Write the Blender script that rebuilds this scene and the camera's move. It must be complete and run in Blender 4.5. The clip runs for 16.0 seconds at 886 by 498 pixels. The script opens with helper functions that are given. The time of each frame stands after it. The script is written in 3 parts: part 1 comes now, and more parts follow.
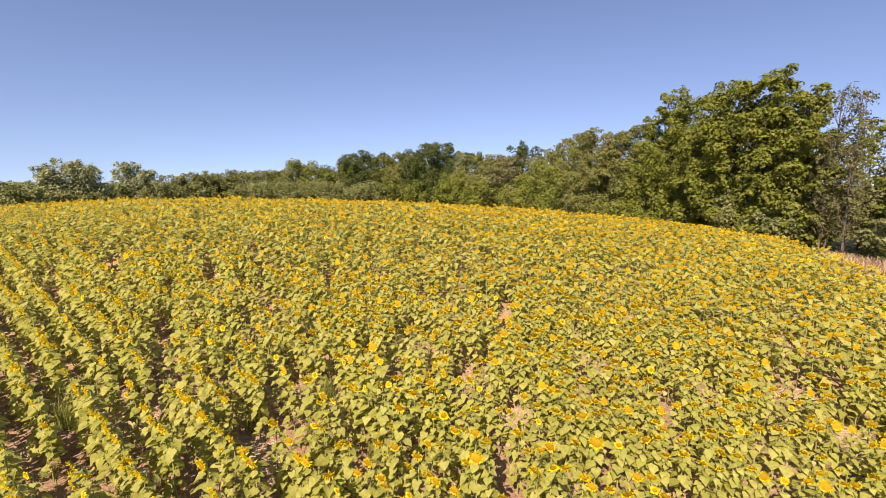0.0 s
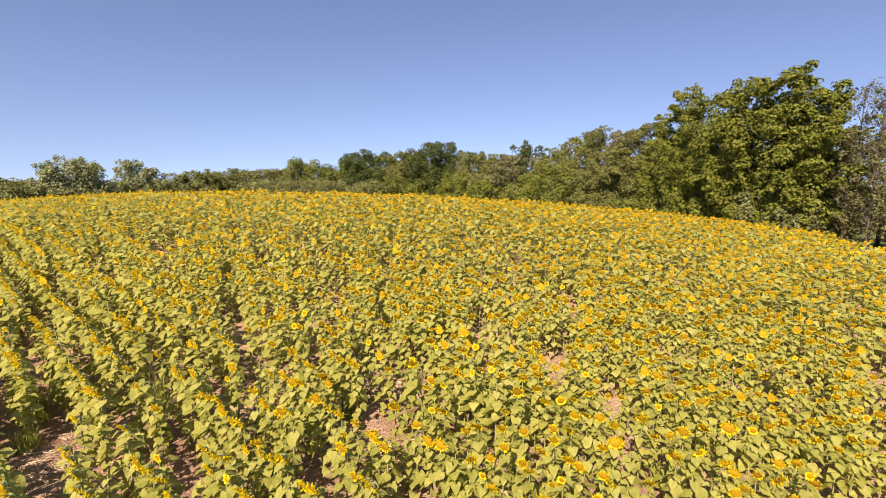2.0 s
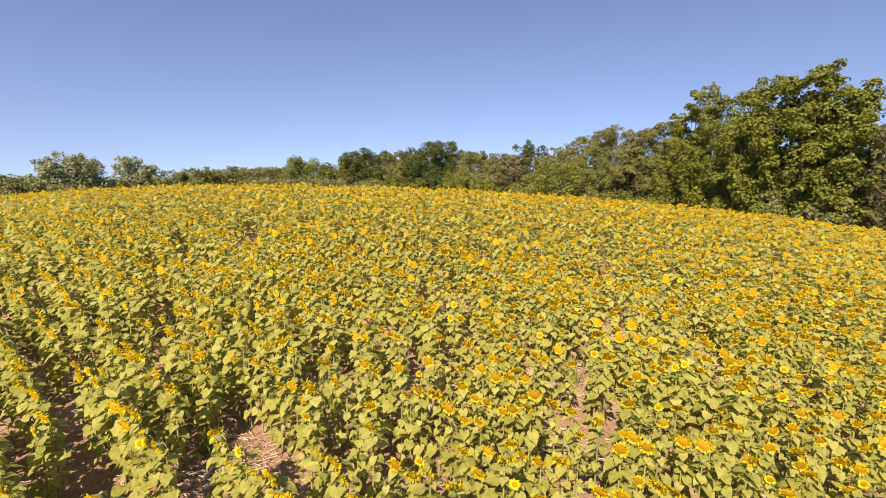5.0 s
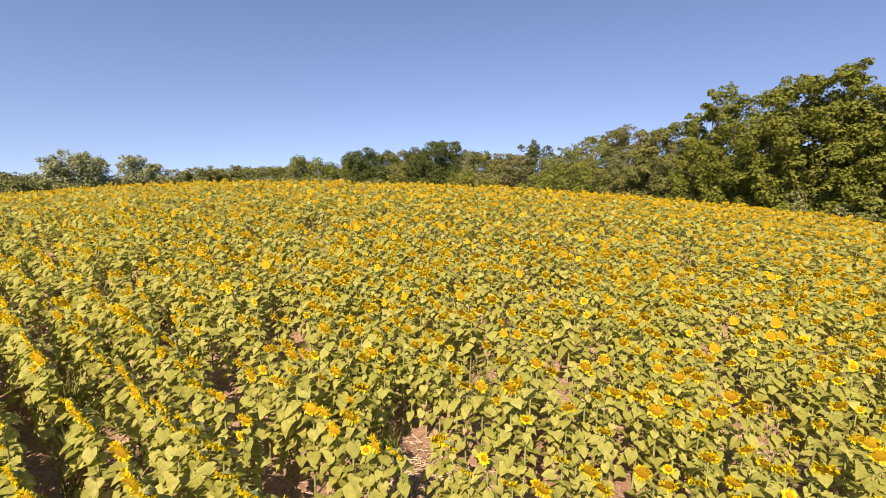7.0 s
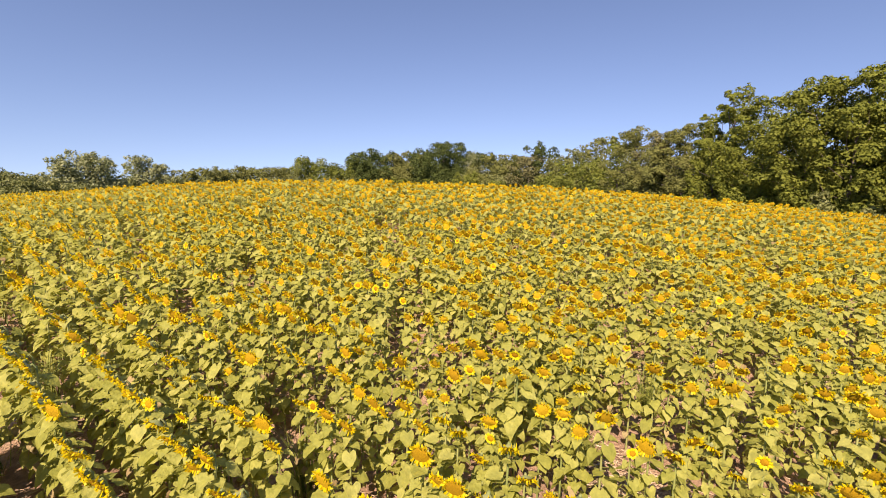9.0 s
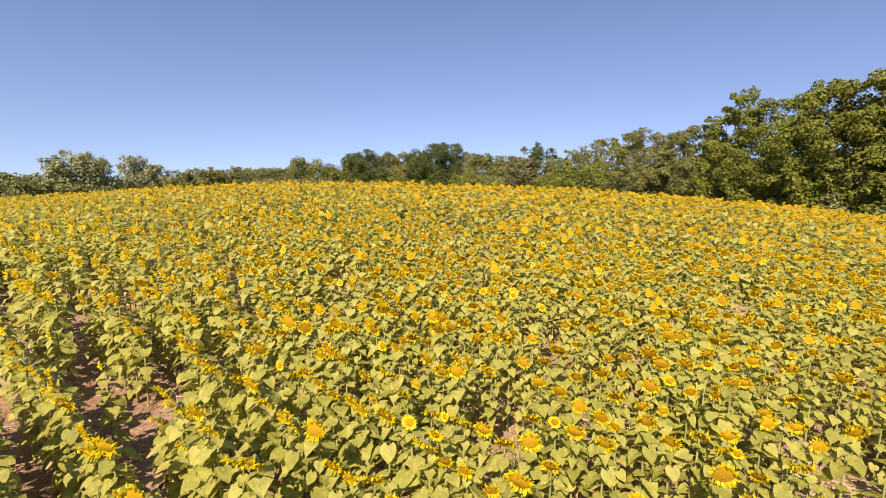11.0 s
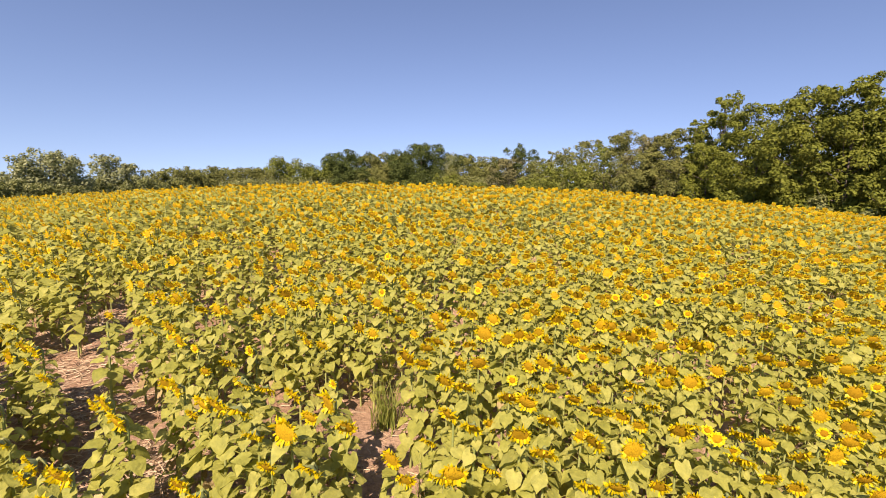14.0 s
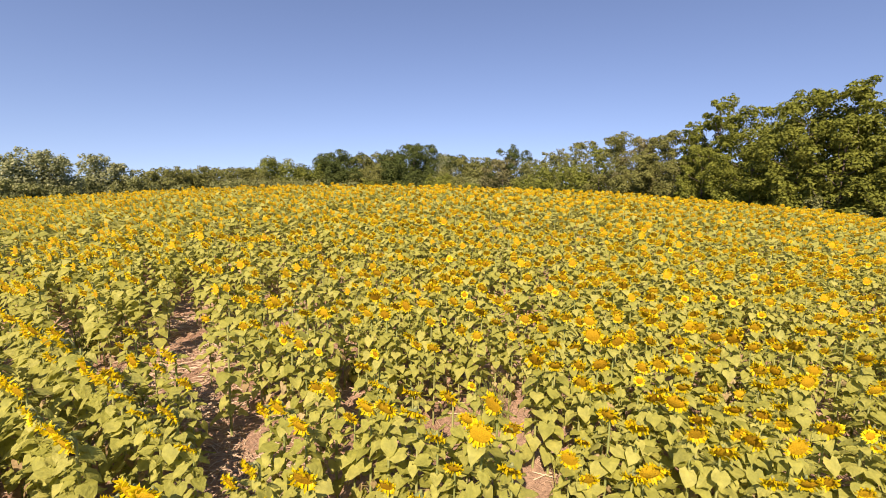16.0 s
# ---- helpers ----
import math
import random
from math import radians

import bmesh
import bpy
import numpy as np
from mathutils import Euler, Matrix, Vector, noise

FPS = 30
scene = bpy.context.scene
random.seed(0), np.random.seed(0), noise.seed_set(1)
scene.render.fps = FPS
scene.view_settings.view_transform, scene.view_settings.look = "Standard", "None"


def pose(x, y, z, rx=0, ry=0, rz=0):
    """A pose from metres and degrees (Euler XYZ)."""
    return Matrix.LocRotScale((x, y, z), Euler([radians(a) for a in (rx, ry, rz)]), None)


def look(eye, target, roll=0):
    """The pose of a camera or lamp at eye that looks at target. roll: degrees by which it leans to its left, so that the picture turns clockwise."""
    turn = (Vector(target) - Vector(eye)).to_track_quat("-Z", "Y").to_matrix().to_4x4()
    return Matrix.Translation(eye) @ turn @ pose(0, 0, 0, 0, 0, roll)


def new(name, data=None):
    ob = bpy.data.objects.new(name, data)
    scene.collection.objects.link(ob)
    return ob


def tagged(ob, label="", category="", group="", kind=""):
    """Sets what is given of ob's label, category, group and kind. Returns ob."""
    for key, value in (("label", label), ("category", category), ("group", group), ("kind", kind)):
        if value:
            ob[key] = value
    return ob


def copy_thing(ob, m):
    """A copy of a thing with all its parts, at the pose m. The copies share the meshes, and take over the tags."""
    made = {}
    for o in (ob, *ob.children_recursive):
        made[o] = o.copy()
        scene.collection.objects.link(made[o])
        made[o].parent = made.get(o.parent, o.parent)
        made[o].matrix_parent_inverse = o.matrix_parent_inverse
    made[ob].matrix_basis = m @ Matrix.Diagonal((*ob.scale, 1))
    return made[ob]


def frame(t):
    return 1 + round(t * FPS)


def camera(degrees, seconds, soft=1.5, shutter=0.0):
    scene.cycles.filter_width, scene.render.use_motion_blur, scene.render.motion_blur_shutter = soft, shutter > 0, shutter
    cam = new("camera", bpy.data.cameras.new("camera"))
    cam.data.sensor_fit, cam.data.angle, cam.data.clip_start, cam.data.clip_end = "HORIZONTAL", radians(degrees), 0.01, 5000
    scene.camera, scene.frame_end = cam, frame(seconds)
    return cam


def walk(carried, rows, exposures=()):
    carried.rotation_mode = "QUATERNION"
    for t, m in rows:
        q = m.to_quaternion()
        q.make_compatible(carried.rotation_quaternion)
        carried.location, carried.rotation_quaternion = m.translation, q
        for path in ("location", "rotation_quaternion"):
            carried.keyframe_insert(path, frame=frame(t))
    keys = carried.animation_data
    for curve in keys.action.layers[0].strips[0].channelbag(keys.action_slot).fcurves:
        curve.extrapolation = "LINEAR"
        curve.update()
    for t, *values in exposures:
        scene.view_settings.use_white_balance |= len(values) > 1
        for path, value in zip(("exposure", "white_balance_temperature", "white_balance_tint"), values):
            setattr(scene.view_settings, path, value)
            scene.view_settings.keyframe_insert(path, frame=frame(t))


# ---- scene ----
cam = camera(88.0, 16.0, soft=0.95)
PATH = [
    (0.00, pose(-0.111, 0.147, 4.968, 81.767, -0.255, 0.107)),
    (0.50, pose(-0.658, 0.252, 4.826, 81.780, -0.301, 0.123)),
    (1.00, pose(-1.207, 0.339, 4.703, 81.785, -0.347, 0.119)),
    (1.50, pose(-1.767, 0.403, 4.589, 81.770, -0.392, 0.005)),
    (2.00, pose(-2.322, 0.465, 4.483, 81.780, -0.457, -0.095)),
    (2.50, pose(-2.888, 0.535, 4.376, 81.790, -0.491, -0.214)),
    (3.00, pose(-3.478, 0.613, 4.294, 81.792, -0.589, -0.353)),
    (3.50, pose(-4.088, 0.723, 4.247, 81.844, -0.648, -0.391)),
    (4.00, pose(-4.723, 0.851, 4.191, 81.858, -0.701, -0.494)),
    (4.50, pose(-5.385, 0.996, 4.125, 81.834, -0.749, -0.662)),
    (5.00, pose(-6.065, 1.149, 4.054, 81.797, -0.795, -0.846)),
    (5.50, pose(-6.755, 1.299, 3.982, 81.769, -0.840, -0.995)),
    (6.00, pose(-7.449, 1.436, 3.913, 81.773, -0.889, -1.060)),
    (6.50, pose(-8.146, 1.560, 3.848, 81.810, -0.940, -1.039)),
    (7.00, pose(-8.871, 1.666, 3.791, 81.843, -0.979, -1.006)),
    (7.50, pose(-9.592, 1.749, 3.739, 81.860, -1.006, -0.988)),
    (8.00, pose(-10.305, 1.816, 3.696, 81.895, -1.066, -0.939)),
    (8.50, pose(-11.006, 1.855, 3.669, 81.972, -1.083, -0.961)),
    (9.00, pose(-11.690, 1.889, 3.657, 81.997, -1.102, -1.071)),
    (9.50, pose(-12.348, 1.950, 3.634, 82.034, -1.163, -1.100)),
    (10.00, pose(-13.015, 2.018, 3.629, 82.066, -1.188, -1.283)),
    (10.50, pose(-13.691, 2.092, 3.641, 82.093, -1.177, -1.621)),
    (11.00, pose(-14.352, 2.169, 3.662, 82.117, -1.153, -2.071)),
    (11.50, pose(-14.973, 2.243, 3.682, 82.138, -1.141, -2.593)),
    (12.00, pose(-15.532, 2.310, 3.691, 82.160, -1.165, -3.144)),
    (12.50, pose(-16.028, 2.369, 3.690, 82.182, -1.224, -3.723)),
    (13.00, pose(-16.502, 2.423, 3.691, 82.199, -1.246, -4.180)),
    (13.50, pose(-16.950, 2.470, 3.698, 82.217, -1.261, -4.635)),
    (14.00, pose(-17.391, 2.501, 3.704, 82.226, -1.302, -4.988)),
    (14.50, pose(-17.820, 2.514, 3.711, 82.238, -1.320, -5.214)),
    (15.00, pose(-18.246, 2.518, 3.720, 82.270, -1.367, -5.372)),
    (15.50, pose(-18.656, 2.543, 3.720, 82.287, -1.407, -5.652)),
    (16.00, pose(-19.060, 2.568, 3.725, 82.305, -1.400, -6.250)),
]
walk(cam, PATH, [(0, 0.93, 6900, 26), (16, 0.93, 6900, 26)])

# ---- sky, sun ----
SUN_AZ, SUN_EL = 201.0, 42.0
world = bpy.data.worlds.new("sky")
scene.world = world
world.use_nodes = True
wn = world.node_tree.nodes
sky = wn.new("ShaderNodeTexSky")
sky.sky_type, sky.sun_disc = "NISHITA", False
sky.sun_elevation, sky.sun_rotation = radians(SUN_EL), radians(SUN_AZ)
sky.altitude, sky.air_density, sky.dust_density, sky.ozone_density = 200, 1.0, 0.1, 3.0
wn["Background"].inputs["Strength"].default_value = 0.0865
# one even colour tint multiplied over the whole sky
sky_tint = wn.new("ShaderNodeMix")
sky_tint.data_type, sky_tint.blend_type = "RGBA", "MULTIPLY"
sky_tint.inputs[0].default_value = 1.0
for slot in sky_tint.inputs:
    if slot.identifier == "A_Color":
        world.node_tree.links.new(sky.outputs[0], slot)
    if slot.identifier == "B_Color":
        slot.default_value = (1.005, 0.985, 1.0, 1)
for slot in sky_tint.outputs:
    if slot.identifier == "Result_Color":
        world.node_tree.links.new(slot, wn["Background"].inputs["Color"])
coord, lift_sky = wn.new("ShaderNodeTexCoord"), wn.new("ShaderNodeMapping")
lift_sky.inputs["Location"].default_value = (0, 0, 0.125)
world.node_tree.links.new(coord.outputs["Generated"], lift_sky.inputs["Vector"])
world.node_tree.links.new(lift_sky.outputs[0], sky.inputs["Vector"])
sun_data = bpy.data.lights.new("sun", "SUN")
sun_data.energy, sun_data.angle, sun_data.color = 5.0, radians(0.5), (1.0, 0.88, 0.68)
sun = new("sun", sun_data)
az, el = radians(SUN_AZ), radians(SUN_EL)
to_sun = Vector((math.sin(az) * math.cos(el), math.cos(az) * math.cos(el), math.sin(el)))
sun.matrix_world = look(to_sun * 200, (0, 0, 0))


# ---- materials ----
class Nodes:
    """A small helper to write node materials."""

    def __init__(self, name):
        self.mat = bpy.data.materials.new(name)
        self.mat.use_nodes = True
        self.tree = self.mat.node_tree
        self.bsdf = self.tree.nodes["Principled BSDF"]
        self.out = self.tree.nodes["Material Output"]

    def add(self, kind, **values):
        n = self.tree.nodes.new(kind)
        for key, value in values.items():
            n.inputs[key.replace("_", " ")].default_value = value
        return n

    def link(self, a, b):
        self.tree.links.new(a, b)

    def noise(self, scale, detail=4.0, rough=0.6):
        co = self.add("ShaderNodeTexCoord")
        n = self.add("ShaderNodeTexNoise", Scale=scale, Detail=detail, Roughness=rough)
        self.link(co.outputs["Object"], n.inputs["Vector"])
        return n.outputs["Fac"]

    def ramp(self, fac, stops):
        r = self.add("ShaderNodeValToRGB")
        e = r.color_ramp.elements
        while len(e) < len(stops):
            e.new(0.5)
        for k, (pos, col) in enumerate(stops):
            e[k].position, e[k].color = pos, (*col, 1)
        self.link(fac, r.inputs["Fac"])
        return r.outputs["Color"]

    def mix(self, fac, a, b, mode="MIX"):
        m = self.tree.nodes.new("ShaderNodeMix")
        m.data_type, m.blend_type = "RGBA", mode
        for sock, v in ((m.inputs[0], fac), (m.inputs[6], a), (m.inputs[7], b)):
            if isinstance(v, (int, float)):
                sock.default_value = v
            elif isinstance(v, tuple):
                sock.default_value = (*v, 1)
            else:
                self.link(v, sock)
        return m.outputs[2]

    def chance(self):
        """A random value for each loose piece and each object."""
        g, o = self.add("ShaderNodeNewGeometry"), self.add("ShaderNodeObjectInfo")
        a = self.add("ShaderNodeMath")
        a.operation = "ADD"
        self.link(g.outputs["Random Per Island"], a.inputs[0])
        self.link(o.outputs["Random"], a.inputs[1])
        f = self.add("ShaderNodeMath")
        f.operation = "FRACT"
        self.link(a.outputs[0], f.inputs[0])
        return f.outputs[0]

    def bump(self, height, strength, distance):
        b = self.add("ShaderNodeBump", Strength=strength, Distance=distance)
        self.link(height, b.inputs["Height"])
        self.link(b.outputs[0], self.bsdf.inputs["Normal"])

    def done(self, color, rough, specular=0.5, thin=0.0, thin_color=None):
        self.link(color, self.bsdf.inputs["Base Color"])
        self.bsdf.inputs["Roughness"].default_value = rough
        self.bsdf.inputs["Specular IOR Level"].default_value = specular
        if thin:
            t = self.add("ShaderNodeBsdfTranslucent")
            self.link(thin_color or color, t.inputs["Color"])
            m = self.add("ShaderNodeMixShader", Fac=thin)
            self.link(self.bsdf.outputs[0], m.inputs[1])
            self.link(t.outputs[0], m.inputs[2])
            self.link(m.outputs[0], self.out.inputs["Surface"])
        return self.mat


def leaf_material(name, dark, mid, light, rough=0.55, thin=0.25, scale=9.0, specular=0.35, relief=0.0):
    n = Nodes(name)
    piece = n.ramp(n.chance(), [(0.0, dark), (0.5, mid), (1.0, light)])
    blotch = n.ramp(n.noise(scale), [(0.35, (0.8, 0.82, 0.78)), (0.7, (1.14, 1.12, 1.02))])
    if relief:
        n.bump(n.noise(relief, 2.0), 0.8, 0.02)
    return n.done(n.mix(1.0, piece, blotch, "MULTIPLY"), rough, specular, thin)


LEAF = leaf_material("sunflower_leaf", (0.335, 0.347, 0.075), (0.412, 0.42, 0.1), (0.485, 0.482, 0.137), 0.6, 0.46, 18.0, 0.25, relief=26.0)
WILT = leaf_material("withered_leaf", (0.24, 0.17, 0.085), (0.34, 0.26, 0.13), (0.44, 0.36, 0.19), 0.8, 0.15, 28.0, relief=22.0)
STEM = leaf_material("sunflower_stem", (0.2, 0.24, 0.08), (0.26, 0.29, 0.1), (0.3, 0.31, 0.12), 0.6, 0.0)
PETAL = leaf_material("sunflower_petal", (0.72, 0.52, 0.003), (0.77, 0.585, 0.004), (0.81, 0.65, 0.006), 0.5, 0.42, 30.0)


def disc_material(name, tones):
    n = Nodes(name)
    piece = n.ramp(n.chance(), list(zip((0.0, 0.5, 1.0), tones)))
    co = n.add("ShaderNodeTexCoord")
    v = n.add("ShaderNodeTexVoronoi", Scale=130.0)
    n.link(co.outputs["Object"], v.inputs["Vector"])
    seeds = n.ramp(v.outputs["Distance"], [(0.0, (1.15, 1.1, 1.0)), (0.7, (0.6, 0.55, 0.5))])
    n.bump(v.outputs["Distance"], 0.8, 0.006)
    return n.done(n.mix(0.6, piece, seeds, "MULTIPLY"), 0.85, 0.12)


DISC = disc_material("sunflower_disc", ((0.36, 0.215, 0.008), (0.45, 0.28, 0.01), (0.54, 0.35, 0.013)))
FRESH_DISC = disc_material("open_sunflower_disc", ((0.33, 0.17, 0.006), (0.42, 0.23, 0.007), (0.52, 0.30, 0.008)))
FRESH_PETAL = leaf_material("open_sunflower_petal", (0.74, 0.62, 0.007), (0.78, 0.68, 0.01), (0.82, 0.73, 0.015), 0.5, 0.35, 30.0)


def soil_material():
    n = Nodes("soil")
    big = n.ramp(n.noise(0.5, 6.0), [(0.3, (0.31, 0.195, 0.13)), (0.55, (0.43, 0.29, 0.205)), (0.75, (0.53, 0.38, 0.275))])
    fine = n.ramp(n.noise(14.0, 8.0, 0.7), [(0.3, (0.55, 0.52, 0.5)), (0.7, (1.25, 1.22, 1.15))])
    n.bump(n.noise(22.0, 8.0, 0.75), 0.9, 0.05)
    co = n.add("ShaderNodeTexCoord")
    xyz = n.add("ShaderNodeSeparateXYZ")
    n.link(co.outputs["Object"], xyz.inputs[0])

    def ramp_in(socket, a, b):
        m = n.add("ShaderNodeMapRange")
        m.inputs[1].default_value, m.inputs[2].default_value = a, b
        n.link(socket, m.inputs[0])
        return m.outputs[0]

    slope = n.add("ShaderNodeMath")
    slope.operation = "MULTIPLY_ADD"
    slope.inputs[1].default_value = -0.2
    n.link(xyz.outputs[1], slope.inputs[0])
    n.link(xyz.outputs[0], slope.inputs[2])
    outside = ramp_in(xyz.outputs[1], 53, 57)
    for other in (ramp_in(slope.outputs[0], 30, 34), ramp_in(xyz.outputs[0], -62, -66)):
        m = n.add("ShaderNodeMath")
        m.operation = "MAXIMUM"
        n.link(outside, m.inputs[0])
        n.link(other, m.inputs[1])
        outside = m.outputs[0]
    meadow = n.ramp(n.noise(0.15, 8.0, 0.7), [(0.3, (0.10, 0.12, 0.03)), (0.55, (0.16, 0.17, 0.05)), (0.75, (0.24, 0.22, 0.09))])
    return n.done(n.mix(outside, n.mix(1.0, big, fine, "MULTIPLY"), meadow), 0.95, 0.15)


SOIL = soil_material()
STRAW = leaf_material("straw", (0.34, 0.235, 0.16), (0.45, 0.335, 0.235), (0.56, 0.45, 0.33), 0.7, 0.0, 20.0)
DRY = leaf_material("dry_grass", (0.28, 0.19, 0.12), (0.38, 0.27, 0.17), (0.46, 0.37, 0.22), 0.8, 0.2, 5.0)
WEED = leaf_material("weed_blade", (0.13, 0.17, 0.03), (0.22, 0.26, 0.05), (0.33, 0.33, 0.09), 0.6, 0.25, 5.0)


def bark_material():
    n = Nodes("bark")
    c = n.ramp(n.noise(3.0, 8.0, 0.7), [(0.3, (0.07, 0.055, 0.045)), (0.6, (0.17, 0.14, 0.115)), (0.8, (0.27, 0.24, 0.2))])
    n.bump(n.noise(9.0, 6.0), 0.8, 0.08)
    return n.done(c, 0.9, 0.2)


BARK = bark_material()
CROWN = {
    "big": leaf_material("broad_leaves", (0.128, 0.148, 0.023), (0.158, 0.18, 0.029), (0.195, 0.216, 0.038), 0.65, 0.22, 0.8, 0.12),
    "mid": leaf_material("wood_leaves", (0.13, 0.14, 0.04), (0.162, 0.172, 0.051), (0.2, 0.206, 0.068), 0.65, 0.2, 0.4, 0.12),
    "dark": leaf_material("dark_leaves", (0.05, 0.07, 0.02), (0.07, 0.095, 0.026), (0.092, 0.117, 0.032), 0.65, 0.18, 0.4, 0.12),
    "light": leaf_material("pale_green_leaves", (0.13, 0.155, 0.029), (0.165, 0.19, 0.035), (0.198, 0.216, 0.047), 0.65, 0.22, 0.4, 0.12),
    "airy": leaf_material("poplar_leaves", (0.2, 0.23, 0.1), (0.28, 0.305, 0.15), (0.37, 0.385, 0.21), 0.5, 0.35, 0.4),
    "dry": leaf_material("faded_leaves", (0.105, 0.105, 0.042), (0.155, 0.148, 0.058), (0.21, 0.19, 0.085), 0.6, 0.2, 0.4),
    "pine": leaf_material("needle_sprays", (0.03, 0.045, 0.02), (0.055, 0.075, 0.03), (0.08, 0.1, 0.04), 0.6, 0.1, 0.6),
}
CROWN["half_dead"] = leaf_material("thin_olive_leaves", (0.10, 0.105, 0.04), (0.145, 0.145, 0.06), (0.2, 0.19, 0.09), 0.65, 0.2, 0.4, 0.12)
CROWN["bush"] = leaf_material("shrub_leaves", (0.125, 0.147, 0.045), (0.185, 0.204, 0.067), (0.25, 0.26, 0.1), 0.55, 0.28, 0.4)
for twin, kind_of in (("lightbush", "light"), ("bare", "airy"), ("sparse", "half_dead")):
    CROWN[twin] = CROWN[kind_of]

# ---- terrain ----
GX, GY, SPREAD, LOW = (-57, -43, -29, -15, -1, 13, 27, 41), (-10, 4, 18, 32, 46), 11.0, -2.65
HILL = [
    0.95, 1.00, 0.98, 0.77, 0.31, -0.26, -0.72, -1.07,
    0.28, 0.56, 0.73, 0.58, 0.18, -0.20, -0.36, -0.41,
    -0.16, 0.33, 0.88, 1.01, 0.75, 0.56, 0.35, 0.12,
    0.25, 0.69, 1.53, 1.76, 1.55, 1.47, 0.84, 0.15,
    1.69, 1.50, 1.52, 1.23, 1.02, 0.85, 0.28, -0.28,
]
HILL_AT = np.array([(gx, gy) for gy in GY for gx in GX], float)
HILL = np.array(HILL)


def height(x, y):
    """Height of the ground, a low hill in the middle of the field."""
    x, y = np.atleast_1d(np.asarray(x, float)), np.atleast_1d(np.asarray(y, float))
    z = np.full(x.shape, LOW)
    for (gx, gy), c in zip(HILL_AT, HILL):
        z = z + c * np.exp(-((x - gx) ** 2 + (y - gy) ** 2) / (2 * SPREAD * SPREAD))
    z = z - 0.2 * np.clip((y - 22) / 11, 0, 1) * np.clip((-4 - x) / 9, 0, 1)
    f = np.clip((y - 62) / 60, 0, 1)
    return z - 3.5 * f * f * (3 - 2 * f)


def mesh_object(name, verts, faces, mats, slots=None, smooth=False):
    """An object from arrays; faces is a list of index arrays (n, 3) or (n, 4), slots one material index array for each."""
    me = bpy.data.meshes.new(name)
    verts = np.asarray(verts, np.float32)
    loops = np.concatenate([np.asarray(f, np.int32).ravel() for f in faces])
    sizes = np.concatenate([np.full(len(f), np.asarray(f).shape[1], np.int32) for f in faces])
    me.vertices.add(len(verts))
    me.vertices.foreach_set("co", verts.ravel())
    me.loops.add(len(loops))
    me.loops.foreach_set("vertex_index", loops)
    me.polygons.add(len(sizes))
    me.polygons.foreach_set("loop_start", np.concatenate([[0], np.cumsum(sizes)[:-1]]).astype(np.int32))
    if slots is not None:
        me.polygons.foreach_set("material_index", np.concatenate(slots).astype(np.int32))
    me.polygons.foreach_set("use_smooth", np.full(len(sizes), smooth))
    for m in mats:
        me.materials.append(m)
    me.update(calc_edges=True)
    me.validate()
    return new(name, me)


def build_ground():
    def axis(a, b, step, far):
        near = np.arange(a, b + step / 2, step)
        out = np.geomspace(2 * step, far, 26)
        return np.concatenate([a - out[::-1], near, b + out])

    xs, ys = axis(-64, 46, 0.8, 3500), axis(-14, 66, 0.8, 3500)
    gx, gy = np.meshgrid(xs, ys)
    z = height(gx.ravel(), gy.ravel())
    rough = np.random.default_rng(3)
    near = (gx.ravel() > -64) & (gx.ravel() < 46) & (gy.ravel() > -14) & (gy.ravel() < 66)
    z = z + near * rough.normal(0, 0.018, z.shape)
    nx, ny = len(xs), len(ys)
    k = (np.arange(ny - 1)[:, None] * nx + np.arange(nx - 1)[None]).ravel()
    quads = np.stack([k, k + 1, k + nx + 1, k + nx], 1)
    ob = mesh_object("ground", np.stack([gx.ravel(), gy.ravel(), z], 1), [quads], [SOIL], smooth=True)
    tagged(ob, "reddish brown field soil strewn with straw on a low hill", "ground", kind="structure")


build_ground()

# ---- sunflowers ----
ROW, ACROSS = Vector((0.772, -0.636)), Vector((0.636, 0.772))
ROW_GAP, PLANT_GAP = 0.64, 0.25
FACING = radians(-116.0)  # the way the flower heads look, about the morning sun


class Soup:
    """Collects vertices and faces with a material slot each."""

    def __init__(self):
        self.v, self.t, self.q, self.ts, self.qs, self.n = [], [], [], [], [], 0

    def add(self, verts, tris=(), quads=(), slot=0):
        verts = np.asarray(verts, float).reshape(-1, 3)
        if len(tris):
            self.t.append(np.asarray(tris, int).reshape(-1, 3) + self.n)
            self.ts.append(np.full(len(self.t[-1]), slot))
        if len(quads):
            self.q.append(np.asarray(quads, int).reshape(-1, 4) + self.n)
            self.qs.append(np.full(len(self.q[-1]), slot))
        self.v.append(verts)
        self.n += len(verts)
        return self

    def arrays(self):
        cat = lambda l, w: np.concatenate(l) if l else np.zeros((0, w) if w else 0, int)
        return np.concatenate(self.v), cat(self.t, 3), cat(self.q, 4), cat(self.ts, 0), cat(self.qs, 0)

    def object(self, name, mats, smooth=False):
        v, t, q, ts, qs = self.arrays()
        both = [(f, s) for f, s in ((t, ts), (q, qs)) if len(f)]
        return mesh_object(name, v, [f for f, s in both], mats, [s for f, s in both], smooth)


